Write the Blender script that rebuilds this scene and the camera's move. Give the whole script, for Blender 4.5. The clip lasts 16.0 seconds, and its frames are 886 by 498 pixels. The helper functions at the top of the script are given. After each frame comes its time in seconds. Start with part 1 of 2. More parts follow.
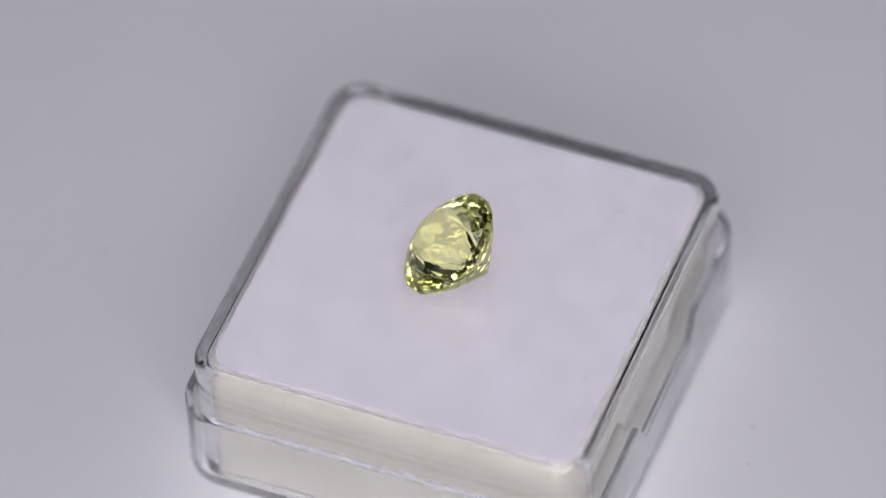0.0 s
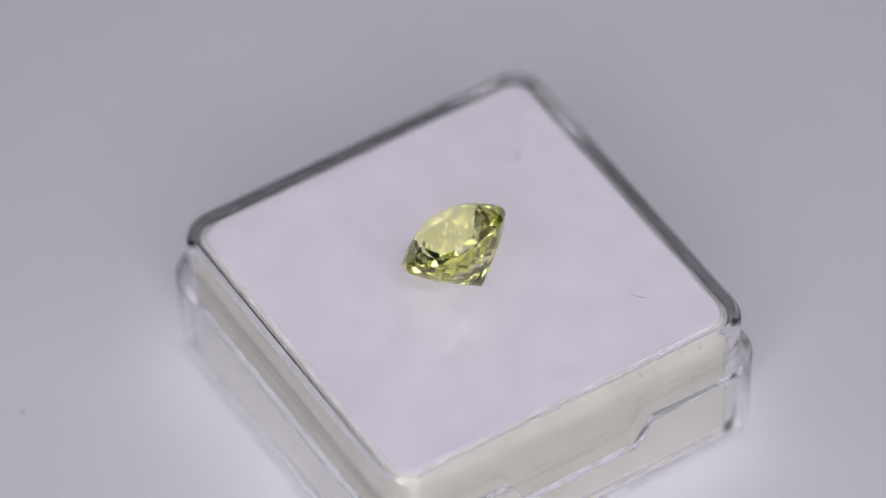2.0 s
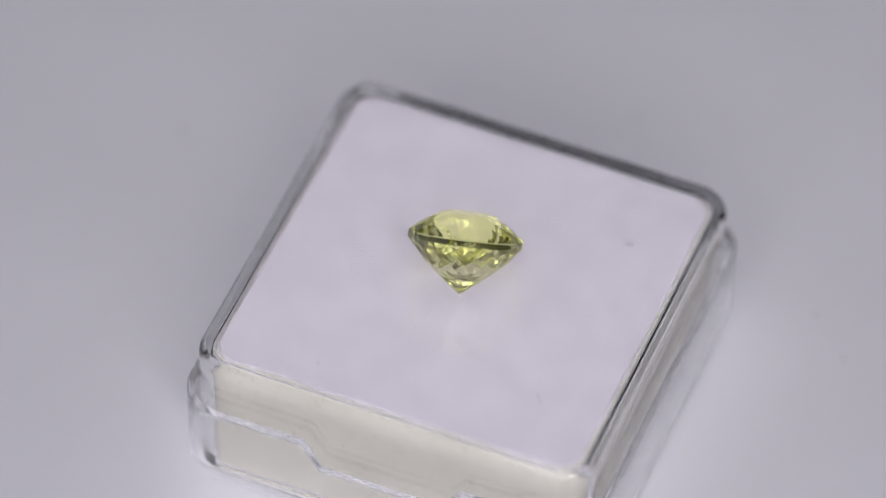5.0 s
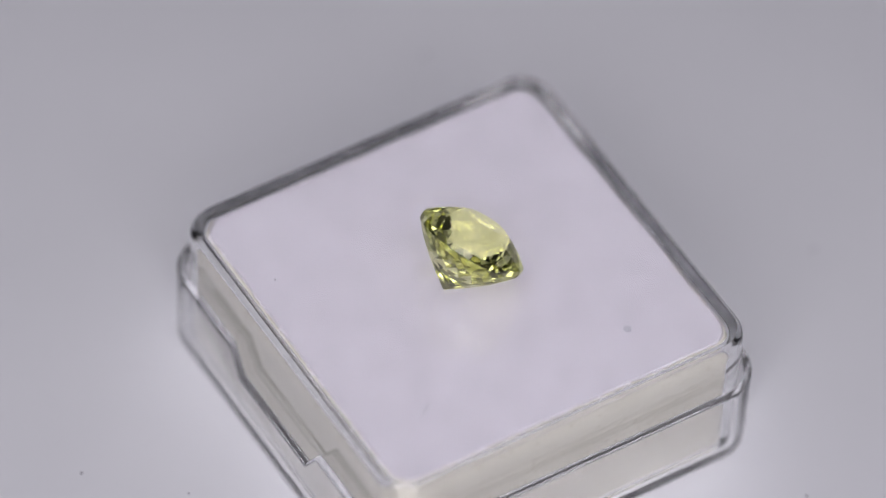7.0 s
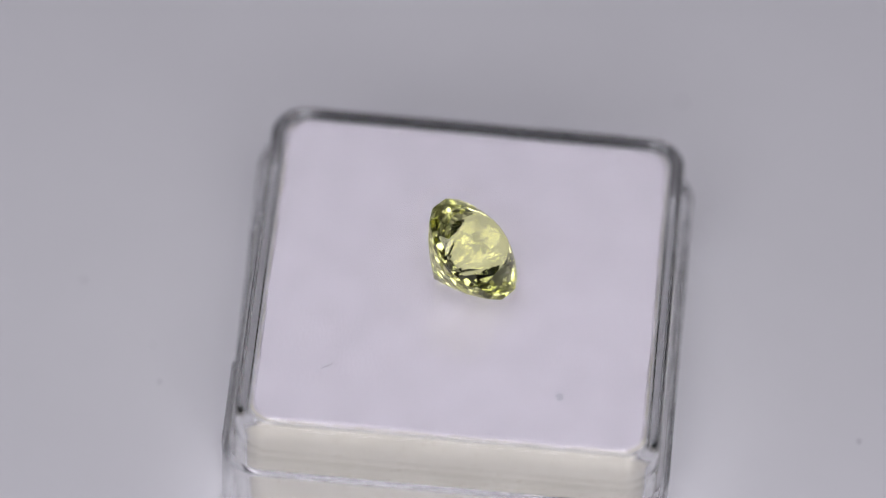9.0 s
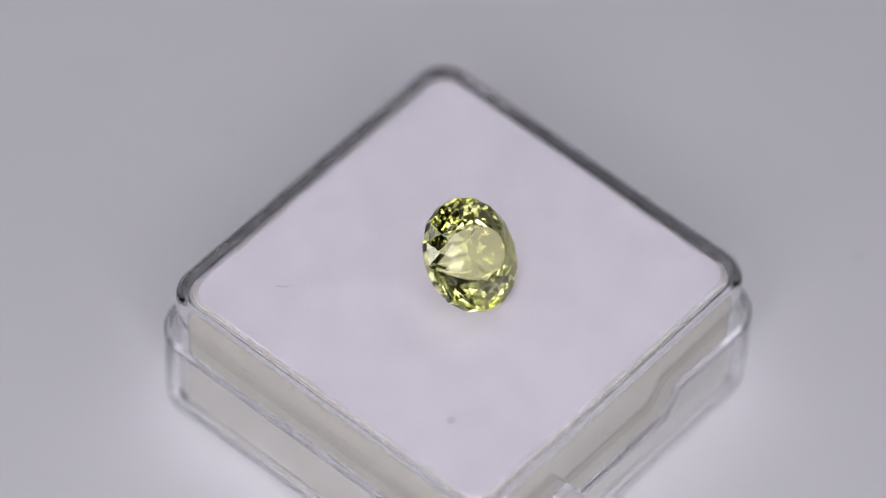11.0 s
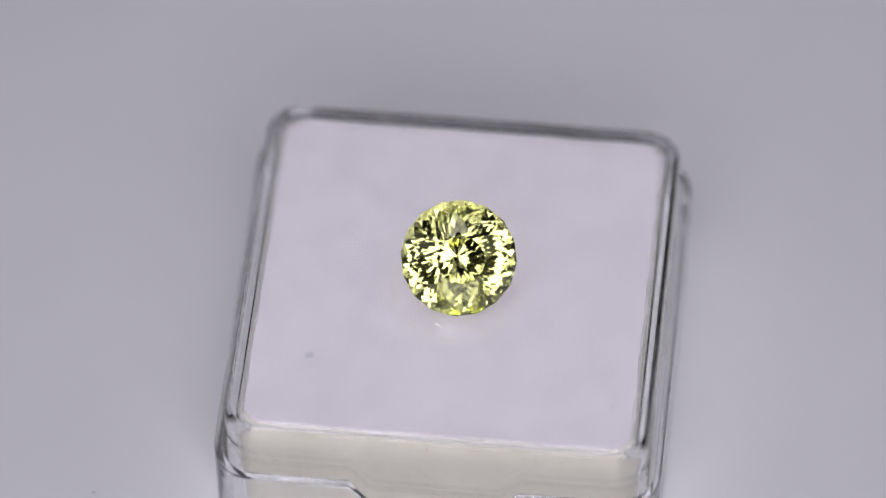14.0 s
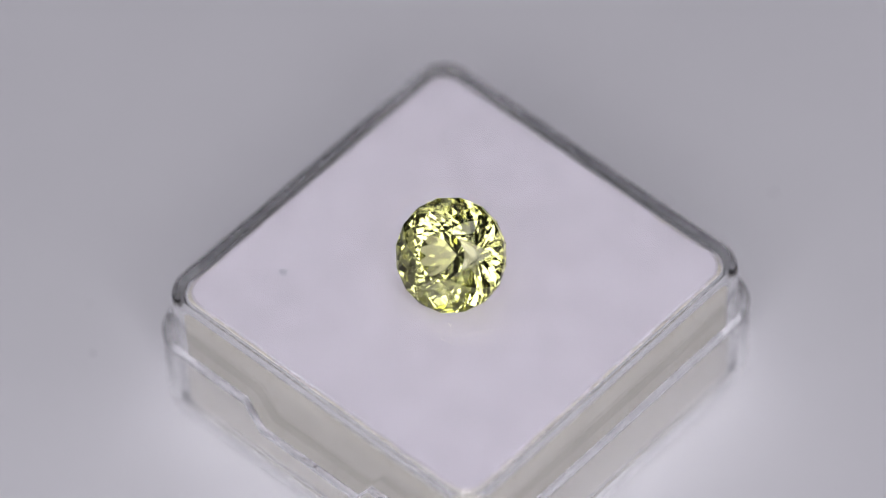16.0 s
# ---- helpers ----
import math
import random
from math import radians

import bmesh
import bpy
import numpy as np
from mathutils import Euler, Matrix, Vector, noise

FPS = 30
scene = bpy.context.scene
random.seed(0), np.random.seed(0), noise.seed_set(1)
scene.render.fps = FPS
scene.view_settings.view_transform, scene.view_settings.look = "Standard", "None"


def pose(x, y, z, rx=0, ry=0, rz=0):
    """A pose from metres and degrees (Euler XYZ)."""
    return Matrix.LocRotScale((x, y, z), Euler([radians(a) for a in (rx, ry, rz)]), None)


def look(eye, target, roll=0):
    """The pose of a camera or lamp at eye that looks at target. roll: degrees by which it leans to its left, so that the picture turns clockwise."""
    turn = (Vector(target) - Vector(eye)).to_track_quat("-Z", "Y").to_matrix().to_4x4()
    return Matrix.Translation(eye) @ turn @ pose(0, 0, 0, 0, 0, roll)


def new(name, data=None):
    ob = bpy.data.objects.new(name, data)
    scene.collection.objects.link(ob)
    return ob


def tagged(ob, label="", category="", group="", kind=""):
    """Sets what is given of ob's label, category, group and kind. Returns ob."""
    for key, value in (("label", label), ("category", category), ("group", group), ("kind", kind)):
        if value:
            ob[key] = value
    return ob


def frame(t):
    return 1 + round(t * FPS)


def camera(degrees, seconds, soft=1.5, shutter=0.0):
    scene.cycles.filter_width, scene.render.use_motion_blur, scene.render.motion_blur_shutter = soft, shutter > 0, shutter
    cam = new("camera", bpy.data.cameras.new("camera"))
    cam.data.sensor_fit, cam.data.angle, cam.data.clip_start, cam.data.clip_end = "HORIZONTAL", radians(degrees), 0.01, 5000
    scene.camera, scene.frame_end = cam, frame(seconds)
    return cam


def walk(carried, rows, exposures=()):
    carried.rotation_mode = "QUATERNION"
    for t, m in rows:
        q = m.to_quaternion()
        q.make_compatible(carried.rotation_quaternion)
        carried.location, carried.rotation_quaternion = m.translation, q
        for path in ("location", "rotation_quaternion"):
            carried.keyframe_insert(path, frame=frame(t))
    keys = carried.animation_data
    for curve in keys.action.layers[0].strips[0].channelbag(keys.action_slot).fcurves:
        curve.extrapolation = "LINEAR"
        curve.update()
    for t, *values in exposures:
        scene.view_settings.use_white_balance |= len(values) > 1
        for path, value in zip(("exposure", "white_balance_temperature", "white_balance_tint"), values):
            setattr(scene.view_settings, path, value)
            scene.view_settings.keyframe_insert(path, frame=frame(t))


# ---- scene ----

# One unit U of the plan is 13 mm: the gem box is about 31 mm square.
U = 0.013
Z0 = 0.87          # height of the plane z = 0 of the plan over the turntable
SECONDS = 16.0
TURN = 18.1955      # degrees per second, clockwise from above


def up(x, y, z):
    return Vector((x * U, y * U, (z + Z0) * U))


# ---- camera: a long lens on a tripod ----
cam = camera(7.6475, SECONDS, soft=1.0)
EYE = up(0.0, -23.7933, 28.5822)
AIM = up(-0.0979, 0.2322, 0.0)
walk(cam, [(0.0, look(EYE, AIM, 0.17)), (SECONDS, look(EYE, AIM, 0.17))], exposures=[(0.0, -0.27), (SECONDS, -0.36)])
scene.cycles.max_bounces, scene.cycles.transmission_bounces, scene.cycles.glossy_bounces = 24, 24, 12
scene.cycles.blur_glossy = 0.3
cam.data.dof.use_dof = True
cam.data.dof.focus_distance = 36.92 * U
cam.data.dof.aperture_fstop = 11.0

# ---- light: a square ring lamp round the lens, panels at both sides, added fills in front and overhead, in a small dark studio made up round them ----
world = bpy.data.worlds.new("world")
world.use_nodes = True
world.node_tree.nodes["Background"].inputs[0].default_value = (0.8, 0.85, 1.0, 1)
world.node_tree.nodes["Background"].inputs[1].default_value = 0.006
scene.world = world


def softbox(name, eye, size_x, size_y, watts, colour):
    data = bpy.data.lights.new(name, "AREA")
    data.shape, data.size, data.size_y, data.energy, data.color = "RECTANGLE", size_x, size_y, watts, colour
    ob = new(name, data)
    ob.matrix_world = look(eye, (0, 0, 0.01))
    return ob


WARM, COOL = (1.0, 0.96, 1.05), (0.985, 0.955, 1.09)
VIEW = look(EYE, AIM)


def panel(name, across, above, back, size_x, size_y, watts, colour):
    """A lamp placed from the lens: metres across, above and back along the view."""
    return softbox(name, VIEW @ Vector((across, above, back)), size_x, size_y, watts, colour)


# a square ring of four panels round the lens
panel("ring_lamp", -0.16, 0.0, 0.0, 0.10, 0.42, 0.61, WARM)
panel("ring_lamp", 0.16, 0.0, 0.0, 0.10, 0.42, 0.61, WARM)
panel("ring_lamp", 0.0, 0.16, 0.0, 0.22, 0.10, 0.32, WARM)
panel("ring_lamp", 0.0, -0.16, 0.0, 0.22, 0.10, 0.32, WARM)
softbox("panel_lamp", (-0.44, -0.14, 0.34), 0.34, 0.34, 0.15, COOL)
softbox("panel_lamp", (0.44, -0.14, 0.34), 0.34, 0.34, 0.15, COOL)
# added low fill with no known source: lifts the stone's lower facets and girdle
softbox("front_fill", (0.0, -0.60, 0.17), 0.46, 0.05, 0.05, WARM)
# added overhead fill, no roof here: lightens the far part of the turntable
softbox("overhead_fill", (0.0, 0.10, 0.70), 0.40, 0.16, 0.56, COOL)


# ---- materials ----
def material(name):
    m = bpy.data.materials.new(name)
    m.use_nodes = True
    return m, m.node_tree.nodes, m.node_tree.links, m.node_tree.nodes["Principled BSDF"]


def grain(nodes, links, scale, detail=4.0, coords="Object", stretch=None):
    tc = nodes.new("ShaderNodeTexCoord")
    n = nodes.new("ShaderNodeTexNoise")
    n.inputs["Scale"].default_value = scale
    n.inputs["Detail"].default_value = detail
    if stretch:
        mp = nodes.new("ShaderNodeMapping")
        mp.inputs["Scale"].default_value = stretch
        links.new(tc.outputs[coords], mp.inputs["Vector"])
        links.new(mp.outputs["Vector"], n.inputs["Vector"])
    else:
        links.new(tc.outputs[coords], n.inputs["Vector"])
    return n


def ramp(nodes, links, source, low, high, a=0.35, b=0.65):
    r = nodes.new("ShaderNodeValToRGB")
    r.color_ramp.elements[0].position, r.color_ramp.elements[0].color = a, (*low, 1)
    r.color_ramp.elements[1].position, r.color_ramp.elements[1].color = b, (*high, 1)
    links.new(source, r.inputs["Fac"])
    return r


def bump(nodes, links, source, strength, distance, normal_in):
    b = nodes.new("ShaderNodeBump")
    b.inputs["Strength"].default_value = strength
    b.inputs["Distance"].default_value = distance
    links.new(source, b.inputs["Height"])
    links.new(b.outputs["Normal"], normal_in)
    return b


def matte(name, low, high, scale, rough, bump_scale, bump_distance, bump_strength=0.5):
    m, nodes, links, shader = material(name)
    n = grain(nodes, links, scale)
    links.new(ramp(nodes, links, n.outputs["Fac"], low, high).outputs["Color"], shader.inputs["Base Color"])
    shader.inputs["Roughness"].default_value = rough
    f = grain(nodes, links, bump_scale, 3.0)
    bump(nodes, links, f.outputs["Fac"], bump_strength, bump_distance, shader.inputs["Normal"])
    return m


def speckled(name, base_low, base_high, speck, amount):
    """A soft foam with darker specks in it."""
    m, nodes, links, shader = material(name)
    n = grain(nodes, links, 260.0, 5.0)
    r = ramp(nodes, links, n.outputs["Fac"], base_low, base_high)
    s = grain(nodes, links, 4200.0, 1.0)
    k = ramp(nodes, links, s.outputs["Fac"], (1, 1, 1), speck, amount, amount + 0.06)
    mix = nodes.new("ShaderNodeMix")
    mix.data_type, mix.blend_type = "RGBA", "MULTIPLY"
    mix.inputs["Factor"].default_value = 1.0
    links.new(r.outputs["Color"], mix.inputs["A"])
    links.new(k.outputs["Color"], mix.inputs["B"])
    links.new(mix.outputs["Result"], shader.inputs["Base Color"])
    shader.inputs["Roughness"].default_value = 0.9
    f = grain(nodes, links, 5200.0, 3.0)
    bump(nodes, links, f.outputs["Fac"], 0.6, 0.00006, shader.inputs["Normal"])
    return m


def clear_plastic(name, tint):
    m, nodes, links, shader = material(name)
    shader.inputs["Base Color"].default_value = (*tint, 1)
    shader.inputs["Transmission Weight"].default_value = 1.0
    shader.inputs["IOR"].default_value = 1.49
    n = grain(nodes, links, 160.0, 6.0, "Object", (1, 1, 0.3))
    r = ramp(nodes, links, n.outputs["Fac"], (0.0, 0.0, 0.0), (0.05, 0.05, 0.05))
    links.new(r.outputs["Color"], shader.inputs["Roughness"])
    w = grain(nodes, links, 420.0, 2.0)
    bump(nodes, links, w.outputs["Fac"], 0.05, 0.00002, shader.inputs["Normal"])
    return m


def gem_material():
    m, nodes, links, shader = material("yellow_green_gemstone")
    nodes.remove(shader)
    g = nodes.new("ShaderNodeBsdfGlass")
    g.inputs["Color"].default_value = (0.972, 0.98, 0.75, 1)
    g.inputs["Roughness"].default_value = 0.0
    g.inputs["IOR"].default_value = 1.86
    links.new(g.outputs["BSDF"], nodes["Material Output"].inputs["Surface"])
    return m


PLASTIC = clear_plastic("clear_polystyrene", (0.985, 0.985, 0.985))
# slightly opaque white: paints the bright line of light along the lid's flange
EDGE_SHINE = clear_plastic("painted_edge_shine", (0.93, 0.93, 0.94))
EDGE_SHINE.node_tree.nodes["Principled BSDF"].inputs["Transmission Weight"].default_value = 0.88
GEM = gem_material()
FLOCK = matte("white_flock", (0.505, 0.486, 0.52), (0.545, 0.525, 0.562), 420.0, 0.95, 3800.0, 0.00006)
FOAM = speckled("cream_foam", (0.53, 0.515, 0.44), (0.58, 0.565, 0.49), (0.66, 0.61, 0.54), 0.66)
TABLE = matte("white_turntable", (0.79, 0.795, 0.815), (0.83, 0.835, 0.855), 30.0, 0.6, 900.0, 0.00003, 0.2)
ROOM = matte("black_wall_paint", (0.035, 0.035, 0.037), (0.045, 0.045, 0.047), 3.0, 0.9, 60.0, 0.001)
DESK = matte("black_desk_top", (0.035, 0.035, 0.037), (0.045, 0.045, 0.047), 8.0, 0.6, 200.0, 0.0002)
GREY = matte("grey_wall_paint", (0.58, 0.58, 0.59), (0.64, 0.64, 0.65), 12.0, 0.9, 500.0, 0.0003)
CLOTH = matte("black_paint", (0.035, 0.035, 0.037), (0.045, 0.045, 0.047), 12.0, 0.9, 500.0, 0.0003)
DUST = matte("dark_dust", (0.04, 0.035, 0.03), (0.09, 0.08, 0.07), 2000.0, 0.9, 4000.0, 0.00002)
SMUDGE = matte("grey_stain", (0.36, 0.35, 0.38), (0.45, 0.44, 0.47), 900.0, 0.95, 4000.0, 0.00004)
FIBRE = matte("white_fibre", (0.72, 0.70, 0.74), (0.8, 0.78, 0.82), 900.0, 0.9, 4000.0, 0.00002)


# ---- building helpers ----
def mesh_from(name, bm, mat, smooth=None, turn_out=True):
    if turn_out:
        bmesh.ops.recalc_face_normals(bm, faces=bm.faces)
    me = bpy.data.meshes.new(name)
    bm.to_mesh(me)
    bm.free()
    me.materials.append(mat)
    if smooth is not None:
        for poly in me.polygons:
            poly.use_smooth = True
        me.set_sharp_from_angle(angle=radians(smooth))
    return me


def part(name, bm, mat, parent, label="", smooth=None):
    ob = new(name, mesh_from(name, bm, mat, smooth))
    ob.parent = parent
    if label:
        ob["label"] = label
    return ob


def faces_of(bm, wanted):
    """A copy of the mesh that keeps the wanted faces alone."""
    piece = bm.copy()
    bmesh.ops.delete(piece, geom=[f for f in piece.faces if not wanted(f)], context="FACES")
    return piece


NOTCH = (-0.47, -0.36, 0.36, 0.47)


def ring(half_x, half_y, radius, seg=8, splits=NOTCH):
    """Points of a rounded square, anticlockwise, with split points on each straight side, and the side that each is on (or None)."""
    pts = []
    for k in range(4):
        a0 = k * math.pi / 2
        n, m = Vector((math.cos(a0), math.sin(a0))), Vector((-math.sin(a0), math.cos(a0)))
        d, w = (half_x, half_y) if k % 2 == 0 else (half_y, half_x)
        for s in splits:
            pts.append((n * d + m * s, k, s))
        c = n * (d - radius) + m * (w - radius)
        for i in range(seg + 1):
            a = a0 + math.pi / 2 * i / seg
            pts.append((c + Vector((math.cos(a), math.sin(a))) * radius, None, 0))
    return pts


def loft(bm, loops, cap_first=False, cap_last=False):
    rows = [[bm.verts.new(p) for p in loop] for loop in loops]
    n = len(rows[0])
    for a, b in zip(rows, rows[1:]):
        for i in range(n):
            j = (i + 1) % n
            bm.faces.new((a[i], a[j], b[j], b[i]))
    if cap_first:
        bm.faces.new(rows[0][::-1])
    if cap_last:
        bm.faces.new(rows[-1])
    return rows


def level(half, radius, z, dx=0.0, seg=8):
    return [(p.x * U, p.y * U, (z + Z0) * U) for p, _, _ in ring(half + dx, half - dx, radius, seg)]


# ---- the turntable, and the unseen studio added round it ----
def slab(name, x0, x1, y0, y1, z0, z1, mat, kind="structure", label="", category=""):
    bm = bmesh.new()
    bmesh.ops.create_cube(bm, size=1.0)
    for v in bm.verts:
        v.co = Vector(((x0 + x1) / 2 + v.co.x * (x1 - x0), (y0 + y1) / 2 + v.co.y * (y1 - y0), (z0 + z1) / 2 + v.co.z * (z1 - z0)))
    ob = new(name, mesh_from(name, bm, mat))
    return tagged(ob, label, category, "", kind)


# plain walls out of view, added to shape the reflections: black at the sides and behind the lens, grey behind the box
# the black top under the turntable is added too, to deepen the stone's darks
slab("ground", -0.62, 0.62, -1.5, 0.77, -0.08, -0.0302, DESK, "structure", "black table top under the turntable, out of view, added to darken reflections", "table top")
slab("wall_west", -0.62, -0.60, -1.48, 0.75, -0.03, 0.75, CLOTH, "structure", "plain black wall out of view, added to darken reflections", "wall")
slab("wall_east", 0.60, 0.62, -1.48, 0.75, -0.03, 0.75, CLOTH, "structure", "plain black wall out of view, added to darken reflections", "wall")
slab("wall_north", -0.62, 0.62, 0.75, 0.77, -0.03, 0.75, GREY, "structure", "plain grey wall out of view, added to brighten the box's back rim", "wall")
slab("wall_south", -0.62, 0.62, -1.5, -1.48, -0.03, 0.75, ROOM, "structure", "plain black wall out of view, added to darken reflections", "wall")


def disc(bm, radius, z0, z1, bevel, seg=96):
    loops = []
    for r, z in ((radius, z0), (radius, z1 - bevel), (radius - bevel * 0.3, z1 - bevel * 0.3), (radius - bevel, z1)):
        loops.append([(r * math.cos(2 * math.pi * i / seg), r * math.sin(2 * math.pi * i / seg), z) for i in range(seg)])
    loft(bm, loops, True, True)


turntable = tagged(new("turntable"), "white matt turntable with a few dust specks", "turntable")
bm = bmesh.new()
disc(bm, 0.24, -0.03, 0.0, 0.002)
part("platter", bm, TABLE, turntable, smooth=40)


def crumb(bm, x, y, z, r, rng, squash=0.5):
    """A small irregular grain."""
    res = bmesh.ops.create_icosphere(bm, subdivisions=1, radius=1.0)
    for v in res["verts"]:
        k = r * rng.uniform(0.75, 1.2)
        v.co = Vector((x + v.co.x * k, y + v.co.y * k, z + (v.co.z + 0.9) * k * squash))


rng = random.Random(7)
for x, y, r in ((2.202, -0.479, 0.012), (-1.141, -2.246, 0.012), (-1.015, 1.952, 0.009), (-1.263, 1.69, 0.010),
                (-2.311, 0.177, 0.012), (1.684, 0.213, 0.009), (1.75, -0.054, 0.008)):
    bm = bmesh.new()
    crumb(bm, x * U, y * U, 0.0, r * U, rng)
    part("dust_speck", bm, SMUDGE, turntable, "small grey dust speck")

# ---- the gem box: base upside down, standing in its lid ----
TOP = 0.0577        # upper face of the box
BASE_FOOT, LID_FOOT = -0.805, -0.87

lid = tagged(new("box_lid"), "clear plastic box lid standing under the upturned box", "box lid")
bm = bmesh.new()
FLANGE, DIP = -0.288, -0.465


def flange_level(half, radius, drop=0.0):
    out = []
    for p, side, s in ring(half, half, radius):
        z = FLANGE - drop
        if side in (0, 2) and abs(s) < 0.4:
            z = DIP - drop
        out.append((p.x * U, p.y * U, (z + Z0) * U))
    return out


loft(bm, [
    level(1.06, 0.11, LID_FOOT), level(1.08, 0.12, LID_FOOT), level(1.19, 0.20, LID_FOOT), level(1.218, 0.23, LID_FOOT + 0.006), level(1.234, 0.24, LID_FOOT + 0.020),
    level(1.241, 0.245, LID_FOOT + 0.045), level(1.242, 0.245, LID_FOOT + 0.09), flange_level(1.248, 0.25, 0.035), flange_level(1.2485, 0.25, 0.010), flange_level(1.244, 0.245),
    flange_level(1.211, 0.212), flange_level(1.208, 0.21, 0.010), flange_level(1.2065, 0.21, 0.035), level(1.200, 0.205, LID_FOOT + 0.13), level(1.198, 0.205, LID_FOOT + 0.085), level(1.166, 0.17, LID_FOOT + 0.064), level(1.12, 0.14, LID_FOOT + 0.058), level(1.09, 0.12, LID_FOOT + 0.058)],
    True, True)
bm.faces.ensure_lookup_table()
for f in bm.faces:
    zs = [v.co.z / U - Z0 for v in f.verts]
    out = [max(abs(v.co.x), abs(v.co.y)) / U for v in f.verts]
    f.material_index = 1 if max(zs) < FLANGE + 0.001 and min(zs) > DIP - 0.001 and max(out) < 1.2455 and min(out) > 0.9 and max(min(abs(z - FLANGE), abs(z - DIP)) for z in zs) < 0.0005 else 0
bmesh.ops.recalc_face_normals(bm, faces=bm.faces)


def on_floor(f):
    return f.calc_center_median().z < 0.066 * U


def on_foot(f):
    """The rounded lower edge, which stands on the turntable."""
    return on_floor(f) and f.calc_center_median().z < 0.048 * U and len(f.verts) <= 8 and max(abs(c) for v in f.verts for c in v.co.xy) > 1.21 * U


def lid_part(name, wanted, label, shade):
    ob = new(name, mesh_from(name, faces_of(bm, wanted), PLASTIC, 35, False))
    ob.parent = lid
    ob["label"] = label
    ob.visible_shadow = shade
    return ob


tray_wall = lid_part("tray_wall", lambda f: not on_floor(f), "clear upright rim with a shallow thumb notch on two sides", False)
# second slot: flange top, its shine put in as white colour
tray_wall.data.materials.append(EDGE_SHINE)
lid_part("tray_floor", lambda f: on_floor(f) and not on_foot(f), "clear flat floor", False)
lid_part("foot_edge", on_foot, "clear rounded lower edge", True)
bm.free()

lrng = random.Random(21)
chips = [(-1.229, y, DIP, r) for y, r in ((0.14, 0.006), (0.10, 0.005), (0.03, 0.009), (-0.01, 0.006), (-0.05, 0.010), (-0.09, 0.006))]
chips += [(1.229, -0.56, FLANGE, 0.008), (-1.22, 0.56, FLANGE, 0.006), (1.229, 0.55, FLANGE, 0.005)]
for k in range(26):
    s, r = lrng.uniform(-0.98, 0.98), lrng.uniform(0.0022, 0.0048)
    edge = 1.229 + lrng.uniform(-0.016, 0.016)
    if k % 2:
        chips.append((s, edge * lrng.choice((-1, 1)), FLANGE, r))
    elif abs(s) > 0.5:
        chips.append((edge * lrng.choice((-1, 1)), s, FLANGE, r))
    elif abs(s) < 0.34:
        chips.append((edge * lrng.choice((-1, 1)), s, DIP, r))
for x, y, z, r in chips:
    bm = bmesh.new()
    crumb(bm, x * U, y * U, (z + Z0) * U, r * U, lrng)
    part("dirt_speck", bm, DUST, lid, "dark grain of dirt on the lid's edge")

box = tagged(new("gem_box"), "clear plastic gem box, upturned, with rounded edges", "gem box")
bm = bmesh.new()
loft(bm, [
    level(1.110, 0.14, BASE_FOOT), level(1.172, 0.18, BASE_FOOT), level(1.177, 0.185, -0.30), level(1.181, 0.19, -0.20), level(1.183, 0.195, TOP - 0.072),
    level(1.1812, 0.195, TOP - 0.050), level(1.175, 0.19, TOP - 0.029), level(1.164, 0.182, TOP - 0.013), level(1.149, 0.172, TOP - 0.003), level(1.132, 0.160, TOP),
    level(1.085, 0.13, TOP)], False, True)
loft(bm, [
    level(1.110, 0.14, BASE_FOOT), level(1.114, 0.14, -0.10), level(1.112, 0.14, -0.024), level(1.103, 0.135, -0.006), level(1.087, 0.125, 0.0), level(1.06, 0.11, 0.0)], False, True)
bmesh.ops.remove_doubles(bm, verts=bm.verts, dist=0.000002)
bmesh.ops.recalc_face_normals(bm, faces=bm.faces)
bm.normal_update()


def height(f):
    return f.calc_center_median().z / U - Z0


def box_part(name, wanted, label):
    ob = new(name, mesh_from(name, faces_of(bm, wanted), PLASTIC, 35, False))
    ob.parent = box
    ob["label"] = label
    ob.visible_shadow = False


def on_top(f):
    return abs(f.normal.z) > 0.98 and height(f) > -0.01


def on_rim(f):
    return not on_top(f) and height(f) > TOP - 0.072 and f.normal.xy.dot(f.calc_center_median().xy) > 0


box_part("top_panel", on_top, "flat clear top panel, inside and outside faces")
box_part("rounded_rim", on_rim, "clear rounded rim")
box_part("side_wall", lambda f: not on_top(f) and not on_rim(f), "clear upright wall, running round all four sides")
bm.free()

# ---- the foam pad inside: cream foam with a white flocked face ----
pad = tagged(new("foam_pad"), "cream foam pad with a white flocked face, inside the clear box", "foam pad")
bm = bmesh.new()
prng = random.Random(3)


def uneven(half, radius, z, amount, seed):
    out = []
    for p, _, _ in ring(half, half, radius, 8, [i * 0.06 for i in range(-15, 16)]):
        k = amount * noise.noise(Vector((p.x * 9, p.y * 9, seed))) + 0.5 * amount * noise.noise(Vector((p.x * 33, p.y * 33, seed)))
        d = p.normalized()
        out.append(((p.x + d.x * k) * U, (p.y + d.y * k) * U, (z + Z0) * U))
    return out


loft(bm, [uneven(1.098, 0.13, -0.80, 0.003, 1), uneven(1.104, 0.13, -0.45, 0.003, 2), uneven(1.106, 0.13, -0.20, 0.003, 3),
          uneven(1.104, 0.13, -0.045, 0.003, 4), uneven(1.094, 0.13, -0.030, 0.003, 5)], True, True)
part("foam_block", bm, FOAM, pad, "cream foam block", 40)
bm = bmesh.new()
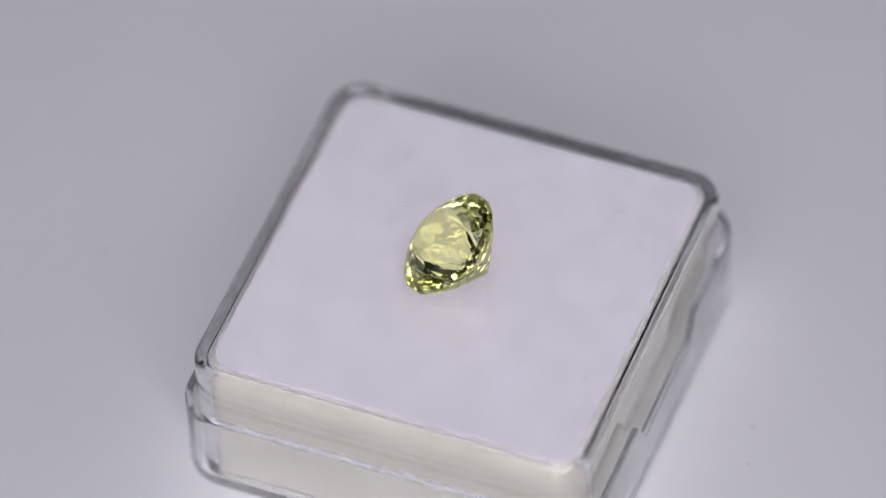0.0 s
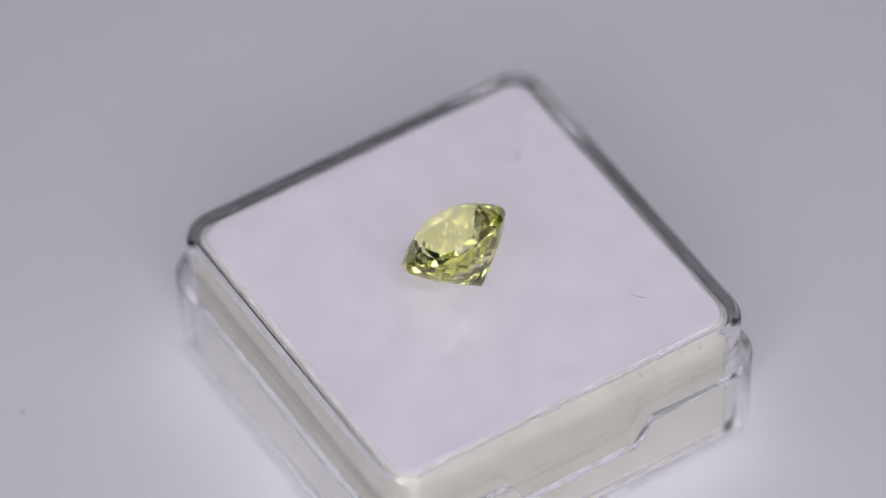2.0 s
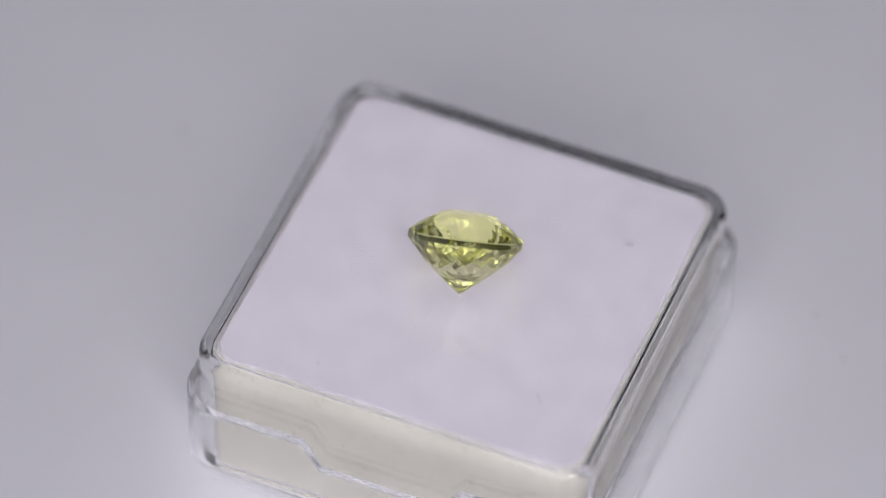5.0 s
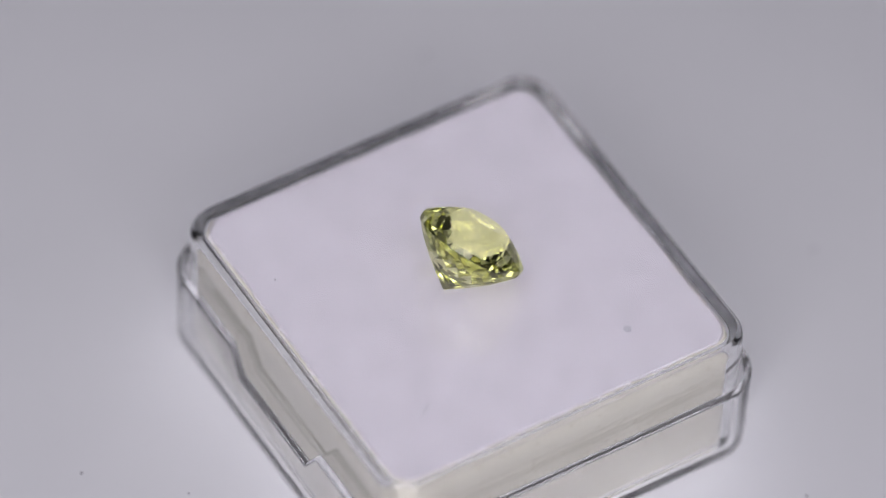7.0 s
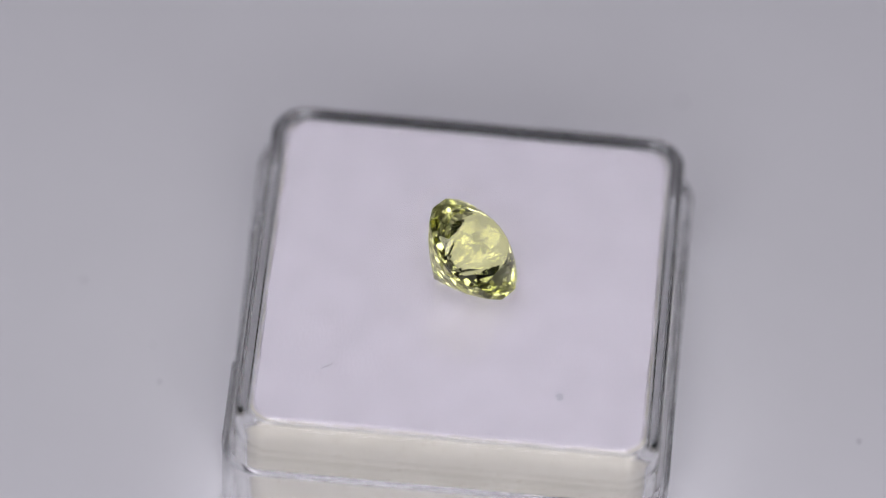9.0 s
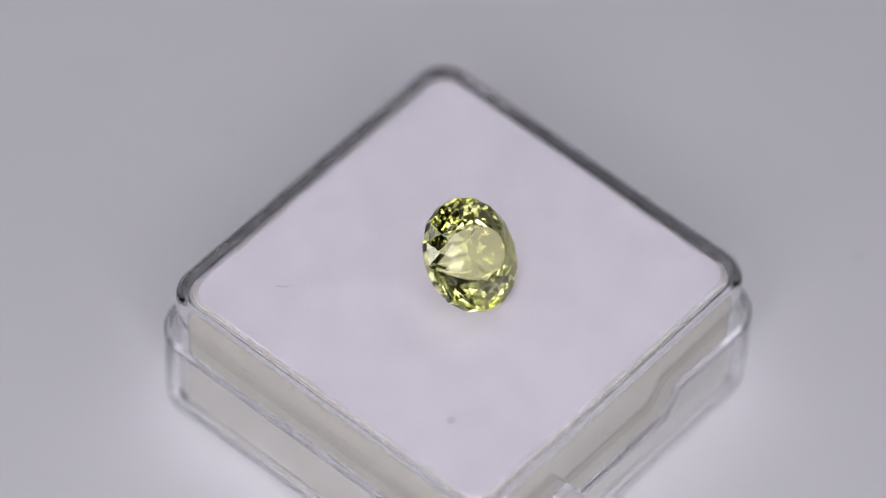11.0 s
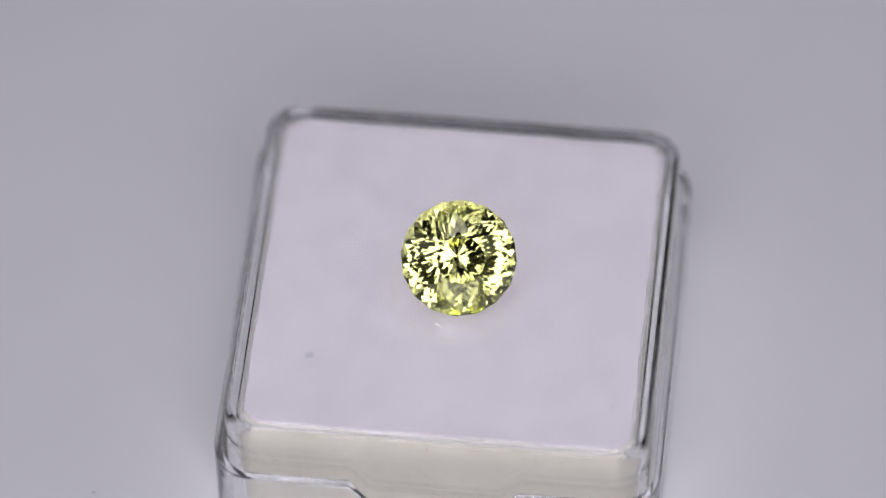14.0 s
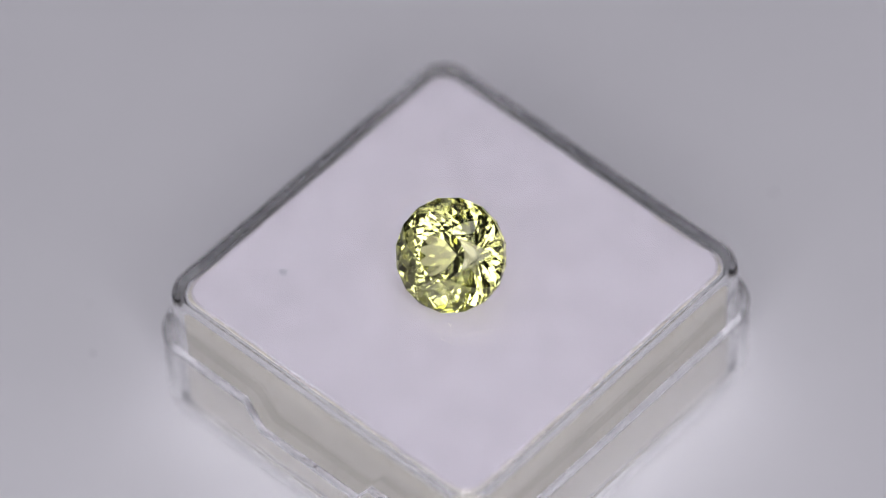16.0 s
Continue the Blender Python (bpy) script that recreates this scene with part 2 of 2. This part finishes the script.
loft(bm, [uneven(1.078, 0.12, -0.029, 0.011, 8), uneven(1.082, 0.12, -0.016, 0.011, 8), uneven(1.073, 0.115, -0.004, 0.012, 8), uneven(1.04, 0.10, -0.003, 0.009, 8)], True, True)
part("flocked_face", bm, FLOCK, pad, "white flocked face with a slightly frayed edge", 40)

bm = bmesh.new()
for i in range(2600):
    k = prng.randrange(4)
    n, m = Vector((math.cos(k * math.pi / 2), math.sin(k * math.pi / 2), 0)), Vector((-math.sin(k * math.pi / 2), math.cos(k * math.pi / 2), 0))
    s = prng.uniform(-1.0, 1.0)
    root = n * prng.uniform(1.055, 1.074) + m * s + Vector((0, 0, prng.uniform(-0.02, -0.006)))
    tip = root + n * prng.uniform(0.012, 0.034) * (0.35 + abs(noise.noise(Vector((s * 9, k * 5.3, 0.5)))) * 2.6) + m * prng.uniform(-0.02, 0.02) + Vector((0, 0, prng.uniform(-0.012, 0.003)))
    tip.x, tip.y = max(-1.104, min(1.104, tip.x)), max(-1.104, min(1.104, tip.y))
    w = m * 0.0034
    h = Vector((0, 0, 0.003))
    vs = [bm.verts.new(up(*q)) for q in (root - w, root + w, root + h, tip)]
    for f in ((0, 1, 3), (1, 2, 3), (2, 0, 3)):
        bm.faces.new([vs[j] for j in f])
tagged(part("frayed_fibre", bm, FIBRE, pad, "fine white frayed fibres"), kind="stuff")

bm = bmesh.new()
blot = []
for i in range(24):
    a = 2 * math.pi * i / 24
    r = 0.026 * (1 + 0.35 * noise.noise(Vector((math.cos(a) * 1.3, math.sin(a) * 1.3, 5))))
    blot.append((r * math.cos(a), r * math.sin(a)))
loft(bm, [[up(-0.60 + x, 0.755 + y, -0.004) for x, y in blot], [up(-0.60 + x * 0.85, 0.755 + y * 0.85, -0.0015) for x, y in blot]], True, True)
part("stain", bm, SMUDGE, pad, "faint grey stain")

# ---- dust and hairs lying on the box ----
drng = random.Random(11)
for x, y, r in ((0.212, -0.59, 0.0055), (0.936, -0.482, 0.006), (0.524, 0.090, 0.005), (0.806, 0.2, 0.004), (0.907, 0.25, 0.004), (0.348, -0.053, 0.004),
                (0.841, 0.354, 0.004), (0.812, 0.376, 0.0045), (-0.771, -0.125, 0.004), (-0.396, -0.335, 0.0045), (-0.38, -0.24, 0.0035)):
    bm = bmesh.new()
    crumb(bm, 0, 0, 0, r * U, drng)
    ob = new("dust_speck", mesh_from("dust_speck", bm, DUST))
    ob.location = up(x, y, TOP)
    tagged(ob, "tiny dark dust speck on the clear box", "dust speck", "specks on the box")


def hair(points, radius):
    bm = bmesh.new()
    loops = []
    for i, p in enumerate(points):
        a, b = Vector(points[max(0, i - 1)]), Vector(points[min(len(points) - 1, i + 1)])
        d = (b - a).normalized()
        s = Vector((-d.y, d.x))
        c = Vector((p[0], p[1], radius))
        k = radius * (0.6 if i in (0, len(points) - 1) else 1.0)
        loops.append([((c.x + s.x * k * math.cos(t)) * U, (c.y + s.y * k * math.cos(t)) * U, (c.z + k * math.sin(t)) * U) for t in (0, 1.57, 3.14, 4.71)])
    loft(bm, loops, True, True)
    ob = new("hair", mesh_from("hair", bm, DUST, 60))
    ob.location = up(0, 0, TOP)
    return tagged(ob, "fine dark hair lying on the clear box", "hair", "specks on the box")


hair([(0.66, 0.70), (0.675, 0.73), (0.69, 0.735), (0.71, 0.745), (0.72, 0.765)], 0.0018)
hair([(-0.845, -0.955), (-0.84, -0.938), (-0.825, -0.93), (-0.812, -0.938), (-0.806, -0.952)], 0.0016)


# ---- the gemstone ----
FOLD = 16                      # facets to the row
APOTHEM = math.cos(math.pi / FOLD)
GIRDLE = 0.06                  # half the girdle's height, in girdle radii
DEPTH = 0.973                  # the tip under the girdle's middle
TABLE_Z = 0.445
FIRST_SLOPE = 54.5
CROWN_SLOPE = 42.0


def cut(bm, slope, r, z, half, below):
    """Grind one row of flat facets: each plane slopes by so many degrees and passes radius r at height z."""
    a = radians(slope)
    for i in range(FOLD):
        t = 2 * math.pi * (i + half) / FOLD
        out = Vector((math.cos(t), math.sin(t), 0))
        normal = out * math.sin(a) + Vector((0, 0, -math.cos(a) if below else math.cos(a)))
        slice_off(bm, out * r + Vector((0, 0, z)), normal)


def slice_off(bm, point, normal):
    geom = bm.verts[:] + bm.edges[:] + bm.faces[:]
    res = bmesh.ops.bisect_plane(bm, geom=geom, dist=1e-5, plane_co=point, plane_no=normal, clear_outer=True)
    edges = [e for e in res["geom_cut"] if isinstance(e, bmesh.types.BMEdge) and e.is_boundary]
    if edges:
        bmesh.ops.edgeloop_fill(bm, edges=edges)


def grind(bm, first_slope, radii, below):
    """Rows of facets that meet in points: each row's planes run through the corners that the rows before it have left."""
    up_or_down = -1 if below else 1
    rise = math.tan(radians(first_slope))
    heights = [GIRDLE, GIRDLE + (APOTHEM - radii[1]) * rise]
    cut(bm, first_slope, APOTHEM, up_or_down * GIRDLE, 0.0, below)
    for k in range(1, len(radii)):
        rise = (heights[k] - heights[k - 1]) / (radii[k - 1] - APOTHEM * radii[k])
        cut(bm, math.degrees(math.atan(rise)), radii[k - 1], up_or_down * heights[k - 1], 0.5 * (k % 2), below)
        if k + 1 < len(radii):
            heights.append(heights[k - 1] + (radii[k - 1] - radii[k + 1]) * rise)


def gemstone():
    """A round stone, girdle radius 1: five rows of crown facets round a small table, five rows of pavilion facets."""
    bm = bmesh.new()
    rows = [[bm.verts.new((math.cos(2 * math.pi * (i + 0.5) / FOLD), math.sin(2 * math.pi * (i + 0.5) / FOLD), z)) for i in range(FOLD)]
            for z in (-1.3, 0.9)]
    for i in range(FOLD):
        j = (i + 1) % FOLD
        bm.faces.new((rows[0][i], rows[0][j], rows[1][j], rows[1][i]))
    bm.faces.new(rows[0][::-1])
    bm.faces.new(rows[1])
    # crown
    slice_off(bm, Vector((0, 0, TABLE_Z)), Vector((0, 0, 1)))
    grind(bm, CROWN_SLOPE, (1.0, 0.82, 0.66, 0.50, 0.41), False)
    # pavilion, down to the tip
    grind(bm, FIRST_SLOPE, (1.0, 0.84, 0.66, 0.48, 0.30), True)
    bmesh.ops.recalc_face_normals(bm, faces=bm.faces)
    return bm


R = 0.3257 * U
gem = tagged(new("gemstone"), "round faceted pale yellow-green gemstone lying on its side on the box", "gemstone")
stone = gemstone()
bmesh.ops.scale(stone, vec=(R, R, R), verts=stone.verts)


def gem_part(name, wanted, parent, label):
    ob = new(name, mesh_from(name, faces_of(stone, wanted), GEM, turn_out=False))
    ob.parent = parent
    ob["label"] = label
    ob.visible_shadow = False
    return ob


crown = gem_part("crown", lambda f: 0.01 < f.normal.z < 0.99, gem, "faceted crown of the stone")
gem_part("table_facet", lambda f: f.normal.z >= 0.99, crown, "flat round top facet")
gem_part("girdle", lambda f: abs(f.normal.z) <= 0.01, gem, "sixteen-sided polished girdle").visible_shadow = True
gem_part("pavilion", lambda f: f.normal.z < -0.01, gem, "pointed faceted underside")
stone.free()
# it lies on the tip and the edge of its girdle, leaning towards 193.9 degrees
LEAN = math.degrees(math.atan2(DEPTH - GIRDLE, APOTHEM))
tip = Vector((0.156, 0.046, TOP))
turn = Matrix.Rotation(radians(193.87), 4, "Z") @ Matrix.Rotation(radians(LEAN), 4, "Y")
gem_place = Matrix.Translation(up(*tip)) @ turn @ Matrix.Translation((0, 0, DEPTH * R))


# ---- motion: everything on the turntable goes round with it ----
# box frame in the turntable's frame: a small lean of the platter, and the box's own heading
LEAN_X, LEAN_Y = 0.0298, -0.0205
HEAD = Vector((-LEAN_X, -LEAN_Y, 1)).normalized()
SEAT = Matrix.Translation(up(-0.008, 0.009, 0)) @ Vector((0, 0, 1)).rotation_difference(HEAD).to_matrix().to_4x4() @ pose(0, 0, 0, 0, 0, -20.89) @ Matrix.Translation(-up(0, 0, 0))

BOX_SEAT = Matrix.Translation((0.0, 0.021 * U, 0.021 * U * LEAN_Y)) @ SEAT


def motions():
    carried = [ob for ob in list(scene.objects) if ob.parent is None and ob.name.split(".")[0] in
               ("turntable", "box_lid", "gem_box", "foam_pad", "dust_speck", "hair", "gemstone")]
    for ob in carried:
        seat = SEAT if ob.name.split(".")[0] in ("dust_speck", "hair", "gemstone") else BOX_SEAT
        own = gem_place if ob is gem else Matrix.Translation(ob.location)
        walk(ob, [(k * 0.5, pose(0, 0, 0, 0, 0, -TURN * k * 0.5) @ seat @ own) for k in range(33)])


motions()
